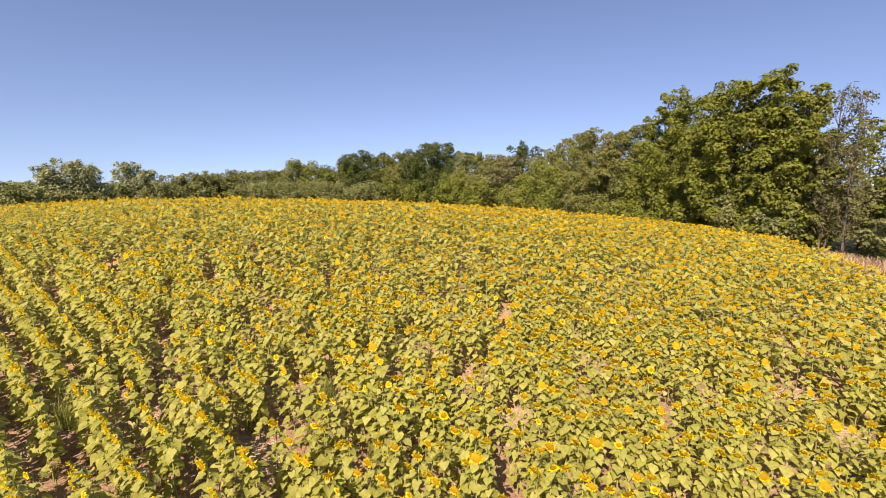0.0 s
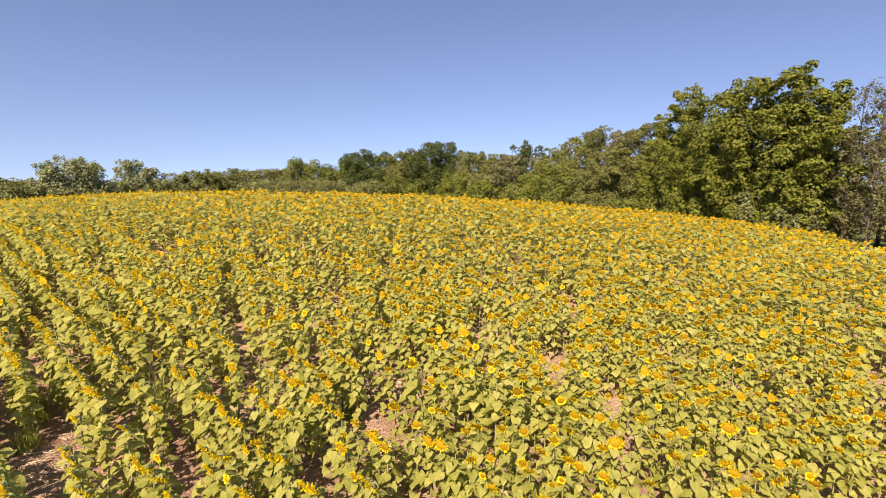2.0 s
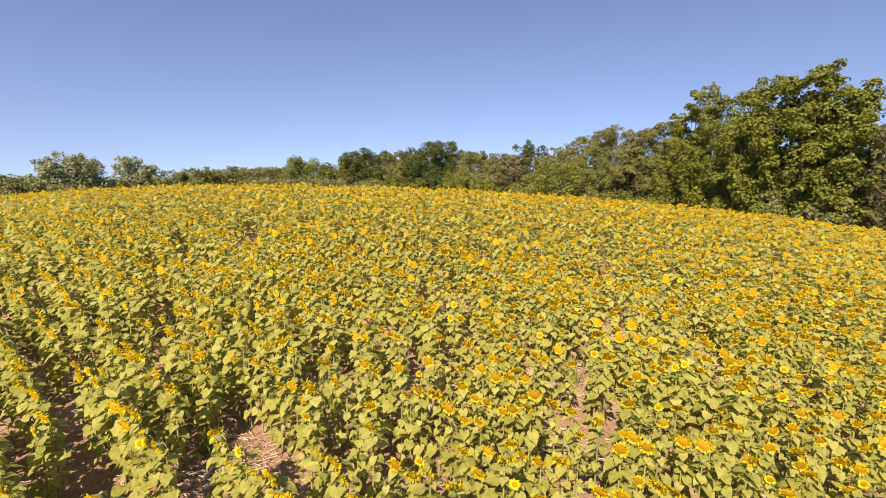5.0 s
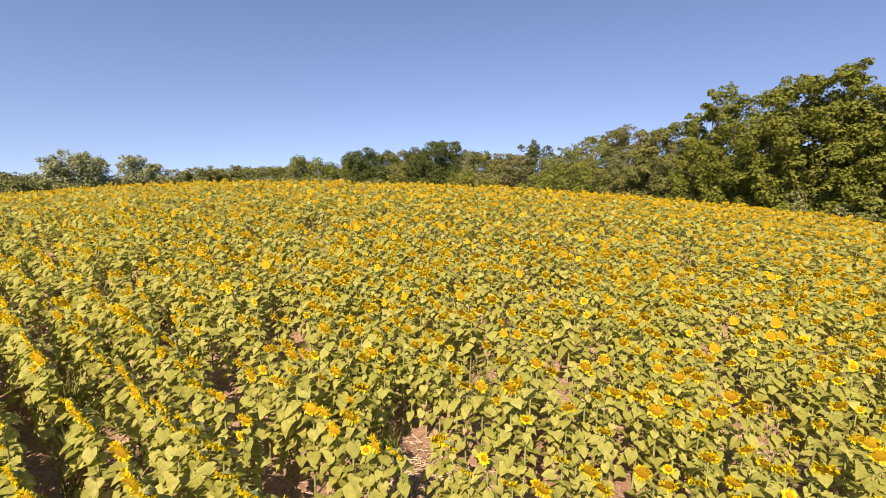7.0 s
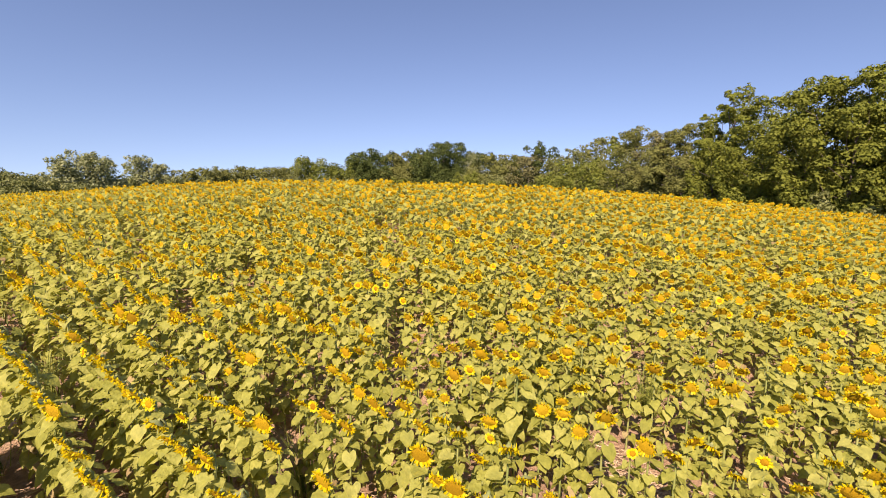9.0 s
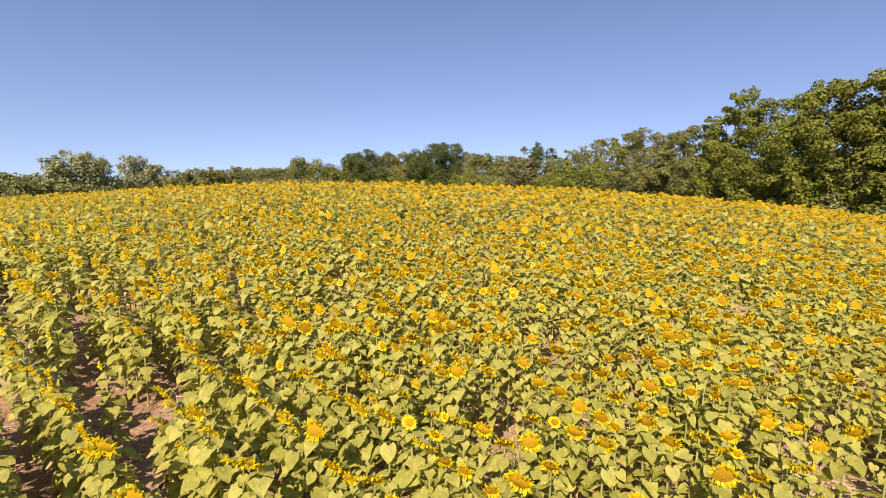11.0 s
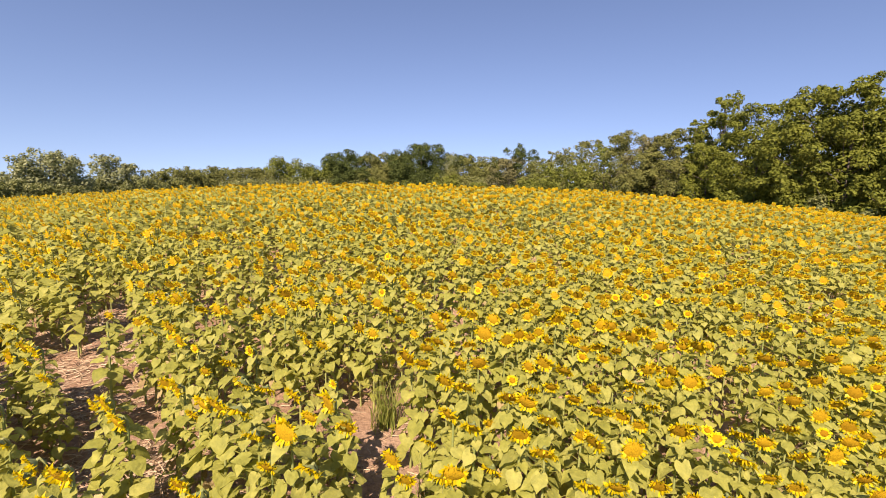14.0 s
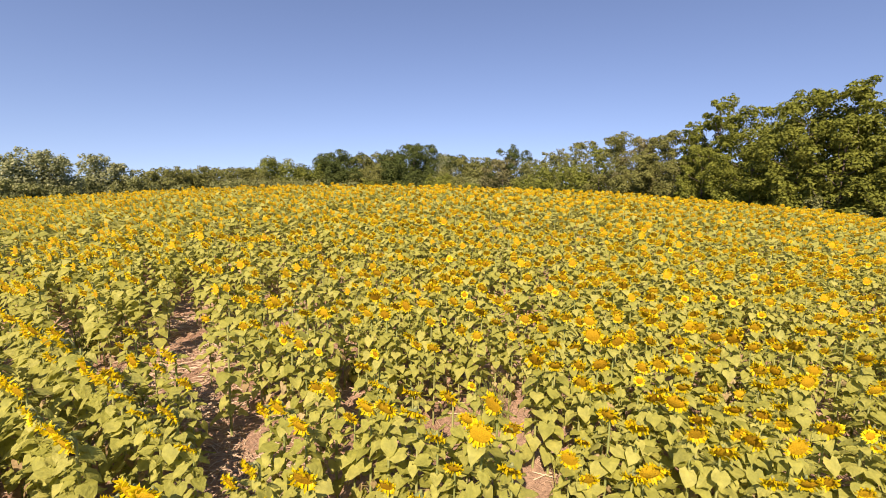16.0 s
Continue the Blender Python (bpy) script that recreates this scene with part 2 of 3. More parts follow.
def tube(soup, points, radii, sides, slot=0):
    """A tapered tube along points."""
    points = np.asarray(points, float)
    ring = []
    for k, (p, r) in enumerate(zip(points, radii)):
        d = points[min(k + 1, len(points) - 1)] - points[max(k - 1, 0)]
        d = d / (np.linalg.norm(d) + 1e-9)
        a = np.cross(d, (0.31, 0.92, 0.2) if abs(d[2]) > 0.8 else (0, 0, 1.0))
        a /= np.linalg.norm(a)
        b = np.cross(d, a)
        ang = np.arange(sides) * 2 * np.pi / sides
        ring.append(p + r * (np.cos(ang)[:, None] * a + np.sin(ang)[:, None] * b))
    quads = [(k * sides + i, k * sides + (i + 1) % sides, (k + 1) * sides + (i + 1) % sides, (k + 1) * sides + i)
             for k in range(len(points) - 1) for i in range(sides)]
    soup.add(np.concatenate(ring), quads=quads, slot=slot)


def turn_z(v, a):
    c, s = np.cos(a), np.sin(a)
    v = np.asarray(v, float)
    return np.stack([v[..., 0] * c - v[..., 1] * s, v[..., 0] * s + v[..., 1] * c, v[..., 2]], -1)


def add_leaf(soup, rng, z, azimuth, length, lod, slot=1, high=0.5):
    """One broad heart-shaped leaf on its stalk, spreading outward from the stem at height z."""
    stalk = length * rng.uniform(0.25, 0.65 + 0.4 * (1 - high))
    rise, droop = rng.uniform(0.05, 0.6), rng.uniform(-0.1, 0.75) * (1.35 - 0.6 * high) * (1.0, 0.85, 0.7)[lod]
    if slot == 4:
        droop, length = droop + 0.6, length * 0.7
    p = np.array([0.0, 0, z])
    q = np.array([stalk * np.cos(rise), 0, z + stalk * np.sin(rise)])
    w = length * rng.uniform(0.44, 0.56)
    if lod == 0:
        u = np.array([-0.2, -0.05, 0.16, 0.42, 0.72, 1.0])
        half = np.array([0.44, 0.86, 1.0, 0.84, 0.46, 0.03]) * w * rng.uniform(0.86, 1.14, 6)
    elif lod == 1:
        u, half = np.array([-0.14, 0.26, 1.0]), np.array([0.72, 1.0, 0.06]) * w * rng.uniform(0.85, 1.15, 3)
    else:
        u, half = np.array([-0.08, 1.0]), np.array([0.95, 0.35]) * w
    bend = -droop + rng.uniform(-0.15, 0.15) - u * rng.uniform(0.1, 0.65)
    x = q[0] + length * u * np.cos(bend)
    zz = q[2] + length * u * np.sin(bend)
    fold, roll = rng.normal(-0.05, 0.2), rng.uniform(-0.35, 0.35)
    wave = rng.normal(0, 0.055 * length, (len(u), 2))
    left = np.stack([x, half, zz + half * (fold + roll) + wave[:, 0]], 1)
    right = np.stack([x, -half, zz + half * (fold - roll) + wave[:, 1]], 1)
    n = len(u)
    if lod:
        soup.add(turn_z(np.concatenate([left, right]), azimuth), quads=[(i, i + 1, n + i + 1, n + i) for i in range(n - 1)], slot=slot)
        return
    mid = np.stack([x, 0 * x, zz - 0.012], 1)
    mid[0] = q - (0, 0, 0.006)
    v = turn_z(np.concatenate([left, mid, right]), azimuth)
    quads = [(i, i + 1, n + i + 1, n + i) for i in range(n - 1)] + [(n + i, n + i + 1, 2 * n + i + 1, 2 * n + i) for i in range(n - 1)]
    soup.add(v, quads=quads, slot=slot)
    s = 0.006
    strip = turn_z(np.array([p + (0, s, 0), q + (0, s, 0), q - (0, s, 0), p - (0, s, 0)]), azimuth)
    soup.add(strip, quads=[(0, 1, 2, 3)], slot=slot)


def leaf_plan(rng, lod, tall):
    """Height, azimuth and length of the leaves on one stem."""
    count = (28, 26, 11)[lod]
    a = rng.uniform(0, 6.28)
    plan = []
    for k in range(count):
        f = k / (count - 1)
        z = tall * (0.16 + 0.81 * f ** 0.85) + rng.normal(0, 0.02)
        size = 0.155 * (1 - 0.28 * f ** 3) * rng.uniform(0.66, 1.25) * (1.0, 1.06, 1.6)[lod]
        plan.append((z, a, size))
        a += 2.4 + rng.normal(0, 0.25)
    return plan


def add_stem(soup, rng, tall, lod, slot=0):
    r = 0.0125
    lean = rng.normal(0, 0.01, 2)
    zs = np.linspace(-0.03, tall, (4, 3, 2)[lod])
    pts = np.stack([lean[0] * np.sin(zs * 3), lean[1] * np.sin(zs * 3), zs], 1)
    pts[-1, :2] = 0
    tube(soup, pts, np.linspace(r * 1.25, r * 0.8, len(zs)), (6, 4, 3)[lod], slot)


def head_frame(nod, reach, lift):
    """Centre of the flower head before the stem top, its face normal and up, looking along +x and nodding down."""
    n = np.array([np.cos(nod), 0, -np.sin(nod)])
    up = np.array([np.sin(nod), 0, np.cos(nod)])
    return np.array([reach, 0, lift]), n, up, np.array([0, 1.0, 0])


def add_head(back, disc, petals, rng, lod, young, slots=(0, 3, 2)):
    """Neck and green back, domed disc, and a ragged double ring of narrow ray petals."""
    nod = rng.normal(-0.05, 0.3) if young else rng.normal(0.42, 0.22)
    nod *= (1.0, 0.95, 0.88)[lod]
    if young:
        slots = (slots[0], 6, 5)
    c, n, up, side = head_frame(nod, 0.075, (0.05, 0.045, 0.02)[lod])
    rd = (1.0, 1.02, 1.08)[lod] * (rng.uniform(0.036, 0.048) if young else rng.uniform(0.064, 0.086))
    lp = (0.97, 0.95, 1.0)[lod] * (rng.uniform(0.036, 0.048) if young else rng.uniform(0.05, 0.068))
    segs = (14, 10, 6)[lod]
    ang = np.arange(segs) * 2 * np.pi / segs
    oval = rng.uniform(0.86, 1.05)
    spin = np.cos(ang)[:, None] * side + np.sin(ang)[:, None] * up * oval
    dome = 0.01 if young else rd * rng.uniform(0.1, 0.3)
    if lod == 0:
        rim = c + spin * rd * rng.uniform(0.94, 1.06, (segs, 1))
        ring = c + spin * rd * 0.62 + n * (dome * 0.8 + rng.normal(0, 0.003, (segs, 1)))
        disc.add(np.concatenate([rim, ring, [c + n * dome * 0.85]]), tris=[(segs + i, segs + (i + 1) % segs, 2 * segs) for i in range(segs)],
                 quads=[(i, (i + 1) % segs, segs + (i + 1) % segs, segs + i) for i in range(segs)], slot=slots[1])
    else:
        disc.add(np.concatenate([c + spin * rd, [c + n * dome]]), tris=[(i, (i + 1) % segs, segs) for i in range(segs)], slot=slots[1])
    hub = c - n * 0.035
    v = np.concatenate([c + spin * rd * 0.97 - n * 0.004, hub + spin * 0.018])
    if lod < 2:
        back.add(v, quads=[((i + 1) % segs, i, segs + i, segs + (i + 1) % segs) for i in range(segs)], slot=slots[0])
    if lod < 2:
        tube(back, [(0, 0, -0.02), (0.0, 0, 0.03), hub + (-0.01, 0, 0.012), hub], (0.011, 0.011, 0.013, 0.018), (6, 4)[lod], slots[0])
    count = (50, 34, 15)[lod]
    spoiled = rng.uniform(0, 6.283)
    for k in range(count):
        a = (k + rng.uniform(-0.45, 0.45)) * 2 * np.pi / count
        if not young and rng.random() < 0.08 + 0.25 * (math.cos(a - spoiled) > 0.75):
            continue
        d, t = np.cos(a) * side + np.sin(a) * up * oval, -np.sin(a) * side + np.cos(a) * up
        l = lp * rng.uniform(0.6, 1.2)
        lift = rng.normal(0.15, 0.2) if young else rng.normal((0.45, -0.1)[k % 2], 0.35)
        e = d * np.cos(lift) + n * np.sin(lift)
        twist = rng.normal(0, 0.6)
        t = t * np.cos(twist) + np.cross(e, t) * np.sin(twist)
        w = (0.0105, 0.0128, 0.019)[lod] * rng.uniform(0.8, 1.25) * (1.15 if young else 1.0)
        b = c + d * rd * rng.uniform(0.88, 0.98)
        m = b + e * l * 0.5 + n * 0.004
        tip = b + e * l + n * rng.normal(-0.004, 0.008) + t * l * rng.normal(0, 0.15)
        if not young:
            m = m + n * l * rng.uniform(-0.05, 0.25)
            tip = tip + n * l * rng.uniform(-0.3, 0.35) - d * l * rng.uniform(0, 0.35)
        if lod == 2:
            petals.add([b - t * w, b + t * w, tip], tris=[(0, 1, 2)], slot=slots[2])
            continue
        petals.add([b - t * w * 0.6, b + t * w * 0.6, m + t * w, m - t * w, tip], tris=[(3, 2, 4)], quads=[(0, 1, 2, 3)], slot=slots[2])


MATS = [STEM, LEAF, PETAL, DISC, WILT, FRESH_PETAL, FRESH_DISC]
TALL = 1.28


def body_soup(rng, lod):
    s = Soup()
    add_stem(s, rng, TALL, lod)
    for z, a, size in leaf_plan(rng, lod, TALL):
        add_leaf(s, rng, z, a, size, lod, 4 if z < 0.48 * TALL and rng.random() < 0.3 else 1, z / TALL)
    return s.arrays()


def head_soup(rng, lod, young):
    s = Soup()
    add_head(s, s, s, rng, lod, young)
    return s.arrays()


# bare patches in the stand: x, y, radius
PATCHES = [
    (10.3, 12.4, .55), (10.4, 10.8, .5), (9.6, 9.9, .6), (9.3, 12.9, .35), (7.1, 11.9, .3), (-5.4, 11.6, .35), (-7.2, 11.0, .3), (-3.9, 10.8, .4),
    (-3.2, 10.6, .4), (-1.4, 11.4, .4), (-2.3, 11.8, .35), (1.6, 10.1, .4), (-3.8, 8.7, .4), (-3.2, 8.2, .35), (0.8, 12.3, .35), (-6.6, 9.3, .4),
    (-1.5, 12.8, .3), (-12.3, 10.2, .35), (-11.0, 9.1, .35), (-9.0, 7.5, .5), (-9.2, 7.1, .4), (-23.9, 12.6, .5), (-22.3, 11.4, .45), (-21.1, 10.9, .4),
    (-21.9, 9.2, .55), (-20.8, 8.0, .45), (-20.4, 7.5, .4), (-17.8, 10.4, .35), (-18.1, 7.7, .2), (-16.8, 7.8, .2), (-23.0, 9.9, .95), (-19.0, 8.2, .2),
]


def edge_of_field(y):
    return np.where(y < 30, 16.8 + 0.2 * y, 22.8 - 0.2 * (y - 30))


def plant_places():
    """Plants along straight drilled rows, with thin and bare spots."""
    rng = np.random.default_rng(11)
    out, weak = [], []
    for k in range(-96, 116):
        off = 0.16 + ROW_GAP * k
        s = np.arange(-95, 60, PLANT_GAP)
        run = np.convolve(rng.normal(0, 1, len(s) + 3), (0.45, 0.9, 0.9, 0.45), "valid")
        s = s + rng.normal(0, 0.04, s.shape)
        o = off + rng.normal(0, 0.022, s.shape)
        x, y = s * ROW.x + o * ACROSS.x, s * ROW.y + o * ACROSS.y
        out.append(np.stack([x, y], 1))
        weak.append(run)
    p, weak = np.concatenate(out), np.concatenate(weak)
    keep = (p[:, 0] > -60) & (p[:, 1] > -6) & (p[:, 1] < 43) & (p[:, 0] < edge_of_field(p[:, 1]) + rng.normal(0, 0.25, len(p)))
    ahead = (p[:, 1] > np.abs(p[:, 0] + 9) * 0.75 - 16) | ((p[:, 1] < 6) & (p[:, 0] > -36))
    p, weak = p[keep & ahead], weak[keep & ahead]
    # plants stand in runs along the drill, with failed stretches between
    gone = weak > np.where(p[:, 1] < 22, 1.08, 1.2)
    for x, y, r in PATCHES:
        gone |= np.hypot(p[:, 0] - x, p[:, 1] - y) < r + 0.08
    return p[~gone], rng


# fresh, fully open heads that stand out in the stand: x, y
FRESH = [(-2.9, 9.8), (-1.5, 10.3), (-3.9, 10.2), (-0.7, 11.7), (3.5, 13.5), (1.7, 15.3), (1.8, 8.6), (5.0, 10.8), (8.6, 11.7), (3.1, 7.9), (-4.7, 14.2),
         (-7.6, 16.2), (9.9, 18.0), (-6.6, 5.9), (3.3, 6.9), (-10.5, 8.0), (-12.7, 10.3), (-12.6, 11.0), (-7.7, 6.9), (-6.2, 6.4), (-6.3, 8.7), (-5.6, 11.3),
         (-5.7, 10.8), (-11.0, 6.6), (-7.6, 15.8), (-4.6, 14.9), (-16.7, 7.5), (-19.2, 8.2), (-20.5, 8.9), (-17.7, 10.7), (-18.1, 7.5), (-15.8, 15.2),
         (-11.8, 12.7), (-11.0, 9.4), (-18.6, 14.6), (-12.4, 9.9), (-12.5, 9.5), (-12.2, 10.2), (-14.2, 6.4)]


def path_distance(p):
    """Distance on the plan from the line along which the field is seen."""
    x = np.clip(p[:, 0], -19, 0)
    return np.hypot(p[:, 0] - x, p[:, 1] - (0.3 - 0.12 * x))


def spread(shapes, which, place, angle, scale):
    """Copies of the shapes laid into one set of arrays."""
    vs, ts, qs, tm, qm, n = [], [], [], [], [], 0
    for k, (v, t, q, a, b) in enumerate(shapes):
        pick = np.nonzero(which == k)[0]
        if not len(pick):
            continue
        w = turn_z(np.broadcast_to(v, (len(pick), *v.shape)), angle[pick][:, None]) * scale[pick][:, None, None] + place[pick][:, None]
        step = n + np.arange(len(pick))[:, None, None] * len(v)
        vs.append(w.reshape(-1, 3))
        ts.append((t[None] + step).reshape(-1, 3))
        qs.append((q[None] + step).reshape(-1, 4))
        tm.append(np.tile(a, len(pick)))
        qm.append(np.tile(b, len(pick)))
        n += len(pick) * len(v)
    return [np.concatenate(l) for l in (vs, ts, qs, tm, qm)]


def join(a, b):
    n = len(a[0])
    return [np.concatenate([a[0], b[0]]), np.concatenate([a[1], b[1] + n]), np.concatenate([a[2], b[2] + n]),
            np.concatenate([a[3], b[3]]), np.concatenate([a[4], b[4]])]


def plant_field():
    p, rng = plant_places()
    d = path_distance(p)
    single = np.zeros(len(p), bool)
    near = np.nonzero((p[:, 1] > 5.2) & (p[:, 0] > -24) & (p[:, 0] < 7))[0]
    single[near[np.argsort(d[near])[:205]]] = True
    z = height(p[:, 0], p[:, 1])
    size = np.clip(rng.normal(1.0, 0.085, len(p)), 0.75, 1.2)
    aim = FACING + rng.normal(0, 0.22, len(p))
    young = rng.random(len(p)) < 0.03 + 0.25 * (p[:, 0] > edge_of_field(p[:, 1]) - 5)
    for x, y in FRESH:
        k = np.argmin(np.hypot(p[:, 0] - x, p[:, 1] - y) + 9 * single)
        p[k], young[k], single[k] = (x, y), True, False
        z[k] = height(x, y)[0]
    for lod, (a, b) in enumerate(((0, 8.3), (8.3, 16.5), (16.5, 999))):
        m = (np.where(p[:, 1] < 2, 30, d) >= a) & (np.where(p[:, 1] < 2, 30, d) < b) & ~single
        shapes = [body_soup(rng, lod) for _ in range((9, 8, 6)[lod])]
        heads = [head_soup(rng, lod, False) for _ in range((14, 10, 7)[lod])] + [head_soup(rng, lod, True) for _ in range(5)]
        base = np.stack([p[m, 0], p[m, 1], z[m]], 1)
        body = spread(shapes, rng.integers(0, len(shapes), m.sum()), base, rng.uniform(0, 6.283, m.sum()), size[m])
        pick = np.where(young[m], len(heads) - 5 + rng.integers(0, 5, m.sum()), rng.integers(0, len(heads) - 5, m.sum()))
        pick[rng.random(m.sum()) < 0.1] = -1
        head = spread(heads, pick, base + np.array([0, 0, TALL]) * size[m][:, None], aim[m], np.clip(size[m] * rng.normal(1, .1, m.sum()), .75, 1.3))
        v, t, q, ts, qs = join(body, head)
        ob = mesh_object("sunflower_stand", v, [t, q], MATS, [ts, qs], lod == 0)
        tagged(ob, ("ripening sunflowers with golden nodding heads in rows", "ripening sunflowers farther up the low hill",
                    "sunflowers along the crest of the hill")[lod], "sunflowers", "sunflower field", "stuff")
    return p[single], z[single], size[single], aim[single], rng


def part(name, soup, mats, parent, label=""):
    ob = soup.object(name, mats, True)
    ob.parent = parent
    return tagged(ob, label)


def sunflower(rng, young):
    """A single plant: stem, each leaf, and the head with its disc and petals."""
    top = new("sunflower")
    tagged(top, "young sunflower with a small bright yellow open head" if young else "sunflower with broad pale leaves and a nodding golden head",
           "sunflower", "sunflowers in rows")
    s = Soup()
    add_stem(s, rng, TALL, 0)
    part("stem", s, MATS, top)
    for z, a, size in leaf_plan(rng, 0, TALL):
        s = Soup()
        add_leaf(s, rng, z, a, size, 0, 4 if z < 0.48 * TALL and rng.random() < 0.3 else 1, z / TALL)
        part("leaf", s, MATS, top)
    b, c, e = Soup(), Soup(), Soup()
    add_head(b, c, e, rng, 0, young)
    for s in (b, c, e):
        s.v = [v + np.array([0, 0, TALL]) for v in s.v]
    head = part("flower_head", b, MATS, top, "green bracts behind the flower")
    part("disc", c, MATS, head, "golden brown seed disc")
    part("petals", e, MATS, head, "ragged yellow ray petals")
    return top


singles = plant_field()
SPARE = pose(0, 0, -60)


def plant_singles(p, z, size, aim, rng):
    kinds = [sunflower(rng, k >= 12) for k in range(15)]
    used = set()
    for k in range(len(p)):
        i = int(rng.integers(0, 12)) if rng.random() > 0.05 else 12 + int(rng.integers(0, 3))
        if k < len(kinds):
            i = k
        m = Matrix.Translation((p[k, 0], p[k, 1], z[k])) @ Matrix.Rotation(aim[k], 4, "Z")
        ob = kinds[i] if k < len(kinds) else copy_thing(kinds[i], m)
        if k >= len(kinds):
            ob.scale = (size[k],) * 3
        else:
            ob.matrix_basis = m


plant_singles(*singles)

# ---- trees ----
# kind, x, y, height, half width, stand by stand
HEDGE = [
    ("bush", -147.3, 142.8, 11.4, 11.6), ("bush", -145.0, 149.3, 10.4, 10.9), ("bush", -143.3, 156.4, 10.4, 8.4), ("mid", -151.2, 138.6, 13.5, 12.2),
    ("mid", -152.4, 129.8, 15.0, 13.3), ("bush", -126.7, 174.0, 8.4, 7.1), ("bush", -130.5, 138.4, 9.5, 8.2), ("airy", -130.5, 151.8, 15.9, 7.0),
    ("airy", -127.0, 157.4, 18.2, 9.3), ("airy", -123.5, 162.6, 15.9, 6.6), ("bush", -126.2, 142.3, 9.1, 6.9), ("bush", -123.7, 149.7, 7.9, 8.1),
    ("bush", -119.3, 155.8, 7.5, 6.3), ("airy", -131.0, 191.7, 18.9, 8.3), ("airy", -125.7, 197.6, 16.1, 6.9), ("bush", -130.8, 184.5, 10.2, 6.5),
    ("bush", -120.0, 196.4, 10.9, 10.6), ("bush", -125.0, 190.9, 7.9, 8.8),
]
FAR_WOOD = [
    ("mid", -121.3, 213.1, 14.3, 9.4), ("mid", -120.0, 225.2, 15.7, 10.0), ("mid", -116.5, 234.9, 15.9, 10.4), ("mid", -111.1, 248.5, 16.8, 13.2),
    ("mid", -103.9, 255.9, 17.0, 12.8), ("mid", -95.5, 265.5, 17.9, 13.3), ("light", -86.0, 277.1, 23.2, 16.4), ("light", -72.0, 281.1, 19.9, 16.6),
    ("bush", -115.3, 242.1, 12.2, 11.8), ("bush", -118.6, 215.7, 11.0, 10.5), ("dark", -61.5, 291.8, 25.4, 15.8), ("dark", -49.4, 296.1, 30.1, 20.0),
    ("bush", -44.1, 266.5, 10.4, 15.9), ("bush", -61.9, 273.2, 11.3, 16.3), ("bush", -73.0, 265.3, 11.3, 16.5), ("bush", -88.9, 255.1, 11.2, 15.9),
    ("bush", -99.4, 242.6, 10.2, 16.4), ("dark", -50.6, 285.7, 20.1, 17.0),
]
MIDDLE_WOOD = [
    ("mid", -34.2, 294.2, 27.9, 15.6), ("mid", -22.4, 289.3, 29.1, 15.4), ("dark", -6.9, 270.1, 34.1, 18.3), ("dark", -14.9, 279.8, 30.0, 12.9),
    ("bare", 9.1, 262.0, 27.3, 10.6), ("dark", 3.0, 275.1, 29.8, 12.7), ("dark", 14.8, 267.7, 28.0, 13.0), ("mid", 18.5, 247.4, 26.5, 12.4),
    ("mid", 26.2, 230.7, 24.6, 12.9), ("dark", 35.4, 210.2, 27.8, 11.8), ("dry", 29.2, 203.0, 22.6, 11.4), ("mid", 22.8, 224.0, 18.6, 13.2),
    ("lightbush", -31.9, 273.3, 12.8, 13.3), ("lightbush", 5.8, 240.1, 15.6, 13.0), ("lightbush", -13.0, 261.8, 12.2, 11.3), ("bush", 19.3, 214.3, 14.2, 11.6),
    ("mid", -29.6, 283.6, 20.1, 16.8), ("dark", -5.1, 265.1, 19.7, 15.8), ("lightbush", 15.9, 204.5, 11.6, 10.0),
]
WOOD_EDGE = [
    ("mid", 36.9, 186.5, 21.3, 9.4), ("mid", 37.5, 160.8, 23.7, 8.5), ("light", 33.0, 156.7, 18.2, 8.3), ("mid", 36.6, 135.2, 24.2, 8.0),
    ("mid", 32.7, 105.2, 22.5, 6.8), ("light", 34.3, 117.2, 21.0, 6.9), ("dry", 35.7, 98.9, 20.7, 6.4), ("mid", 37.1, 93.0, 20.4, 6.0),
    ("mid", 31.7, 92.8, 16.7, 6.0), ("lightbush", 31.1, 177.4, 12.4, 10.6), ("lightbush", 34.9, 140.9, 11.9, 8.8), ("bush", 30.7, 99.5, 10.0, 5.9),
    ("light", 32.0, 124.0, 17.2, 8.0), ("mid", 30.2, 91.2, 12.2, 5.9),
]
TALL_TREES = [
    ("mid", 33.5, 85.8, 14.2, 5.8), ("big", 38.8, 85.7, 21.9, 4.0), ("big", 38.2, 79.3, 24.4, 5.1), ("big", 34.0, 76.9, 15.0, 4.5),
    ("big", 39.3, 72.1, 21.2, 5.7), ("big", 35.2, 67.4, 16.1, 5.9), ("big", 36.8, 59.6, 20.4, 6.1), ("big", 39.1, 56.3, 21.1, 5.2),
    ("big", 34.4, 58.7, 15.9, 5.1), ("big", 35.3, 53.4, 15.9, 4.8), ("big", 40.1, 52.5, 18.4, 4.0), ("big", 36.5, 48.9, 13.7, 3.7),
    ("lightbush", 27.9, 75.1, 5.0, 5.1), ("bush", 33.5, 54.6, 6.1, 3.4), ("bush", 33.2, 64.0, 4.3, 3.5), ("bush", 33.5, 48.6, 4.4, 2.6),
    ("bush", 36.0, 48.1, 5.3, 2.2), ("bush", 34.1, 76.9, 5.8, 4.1),
]
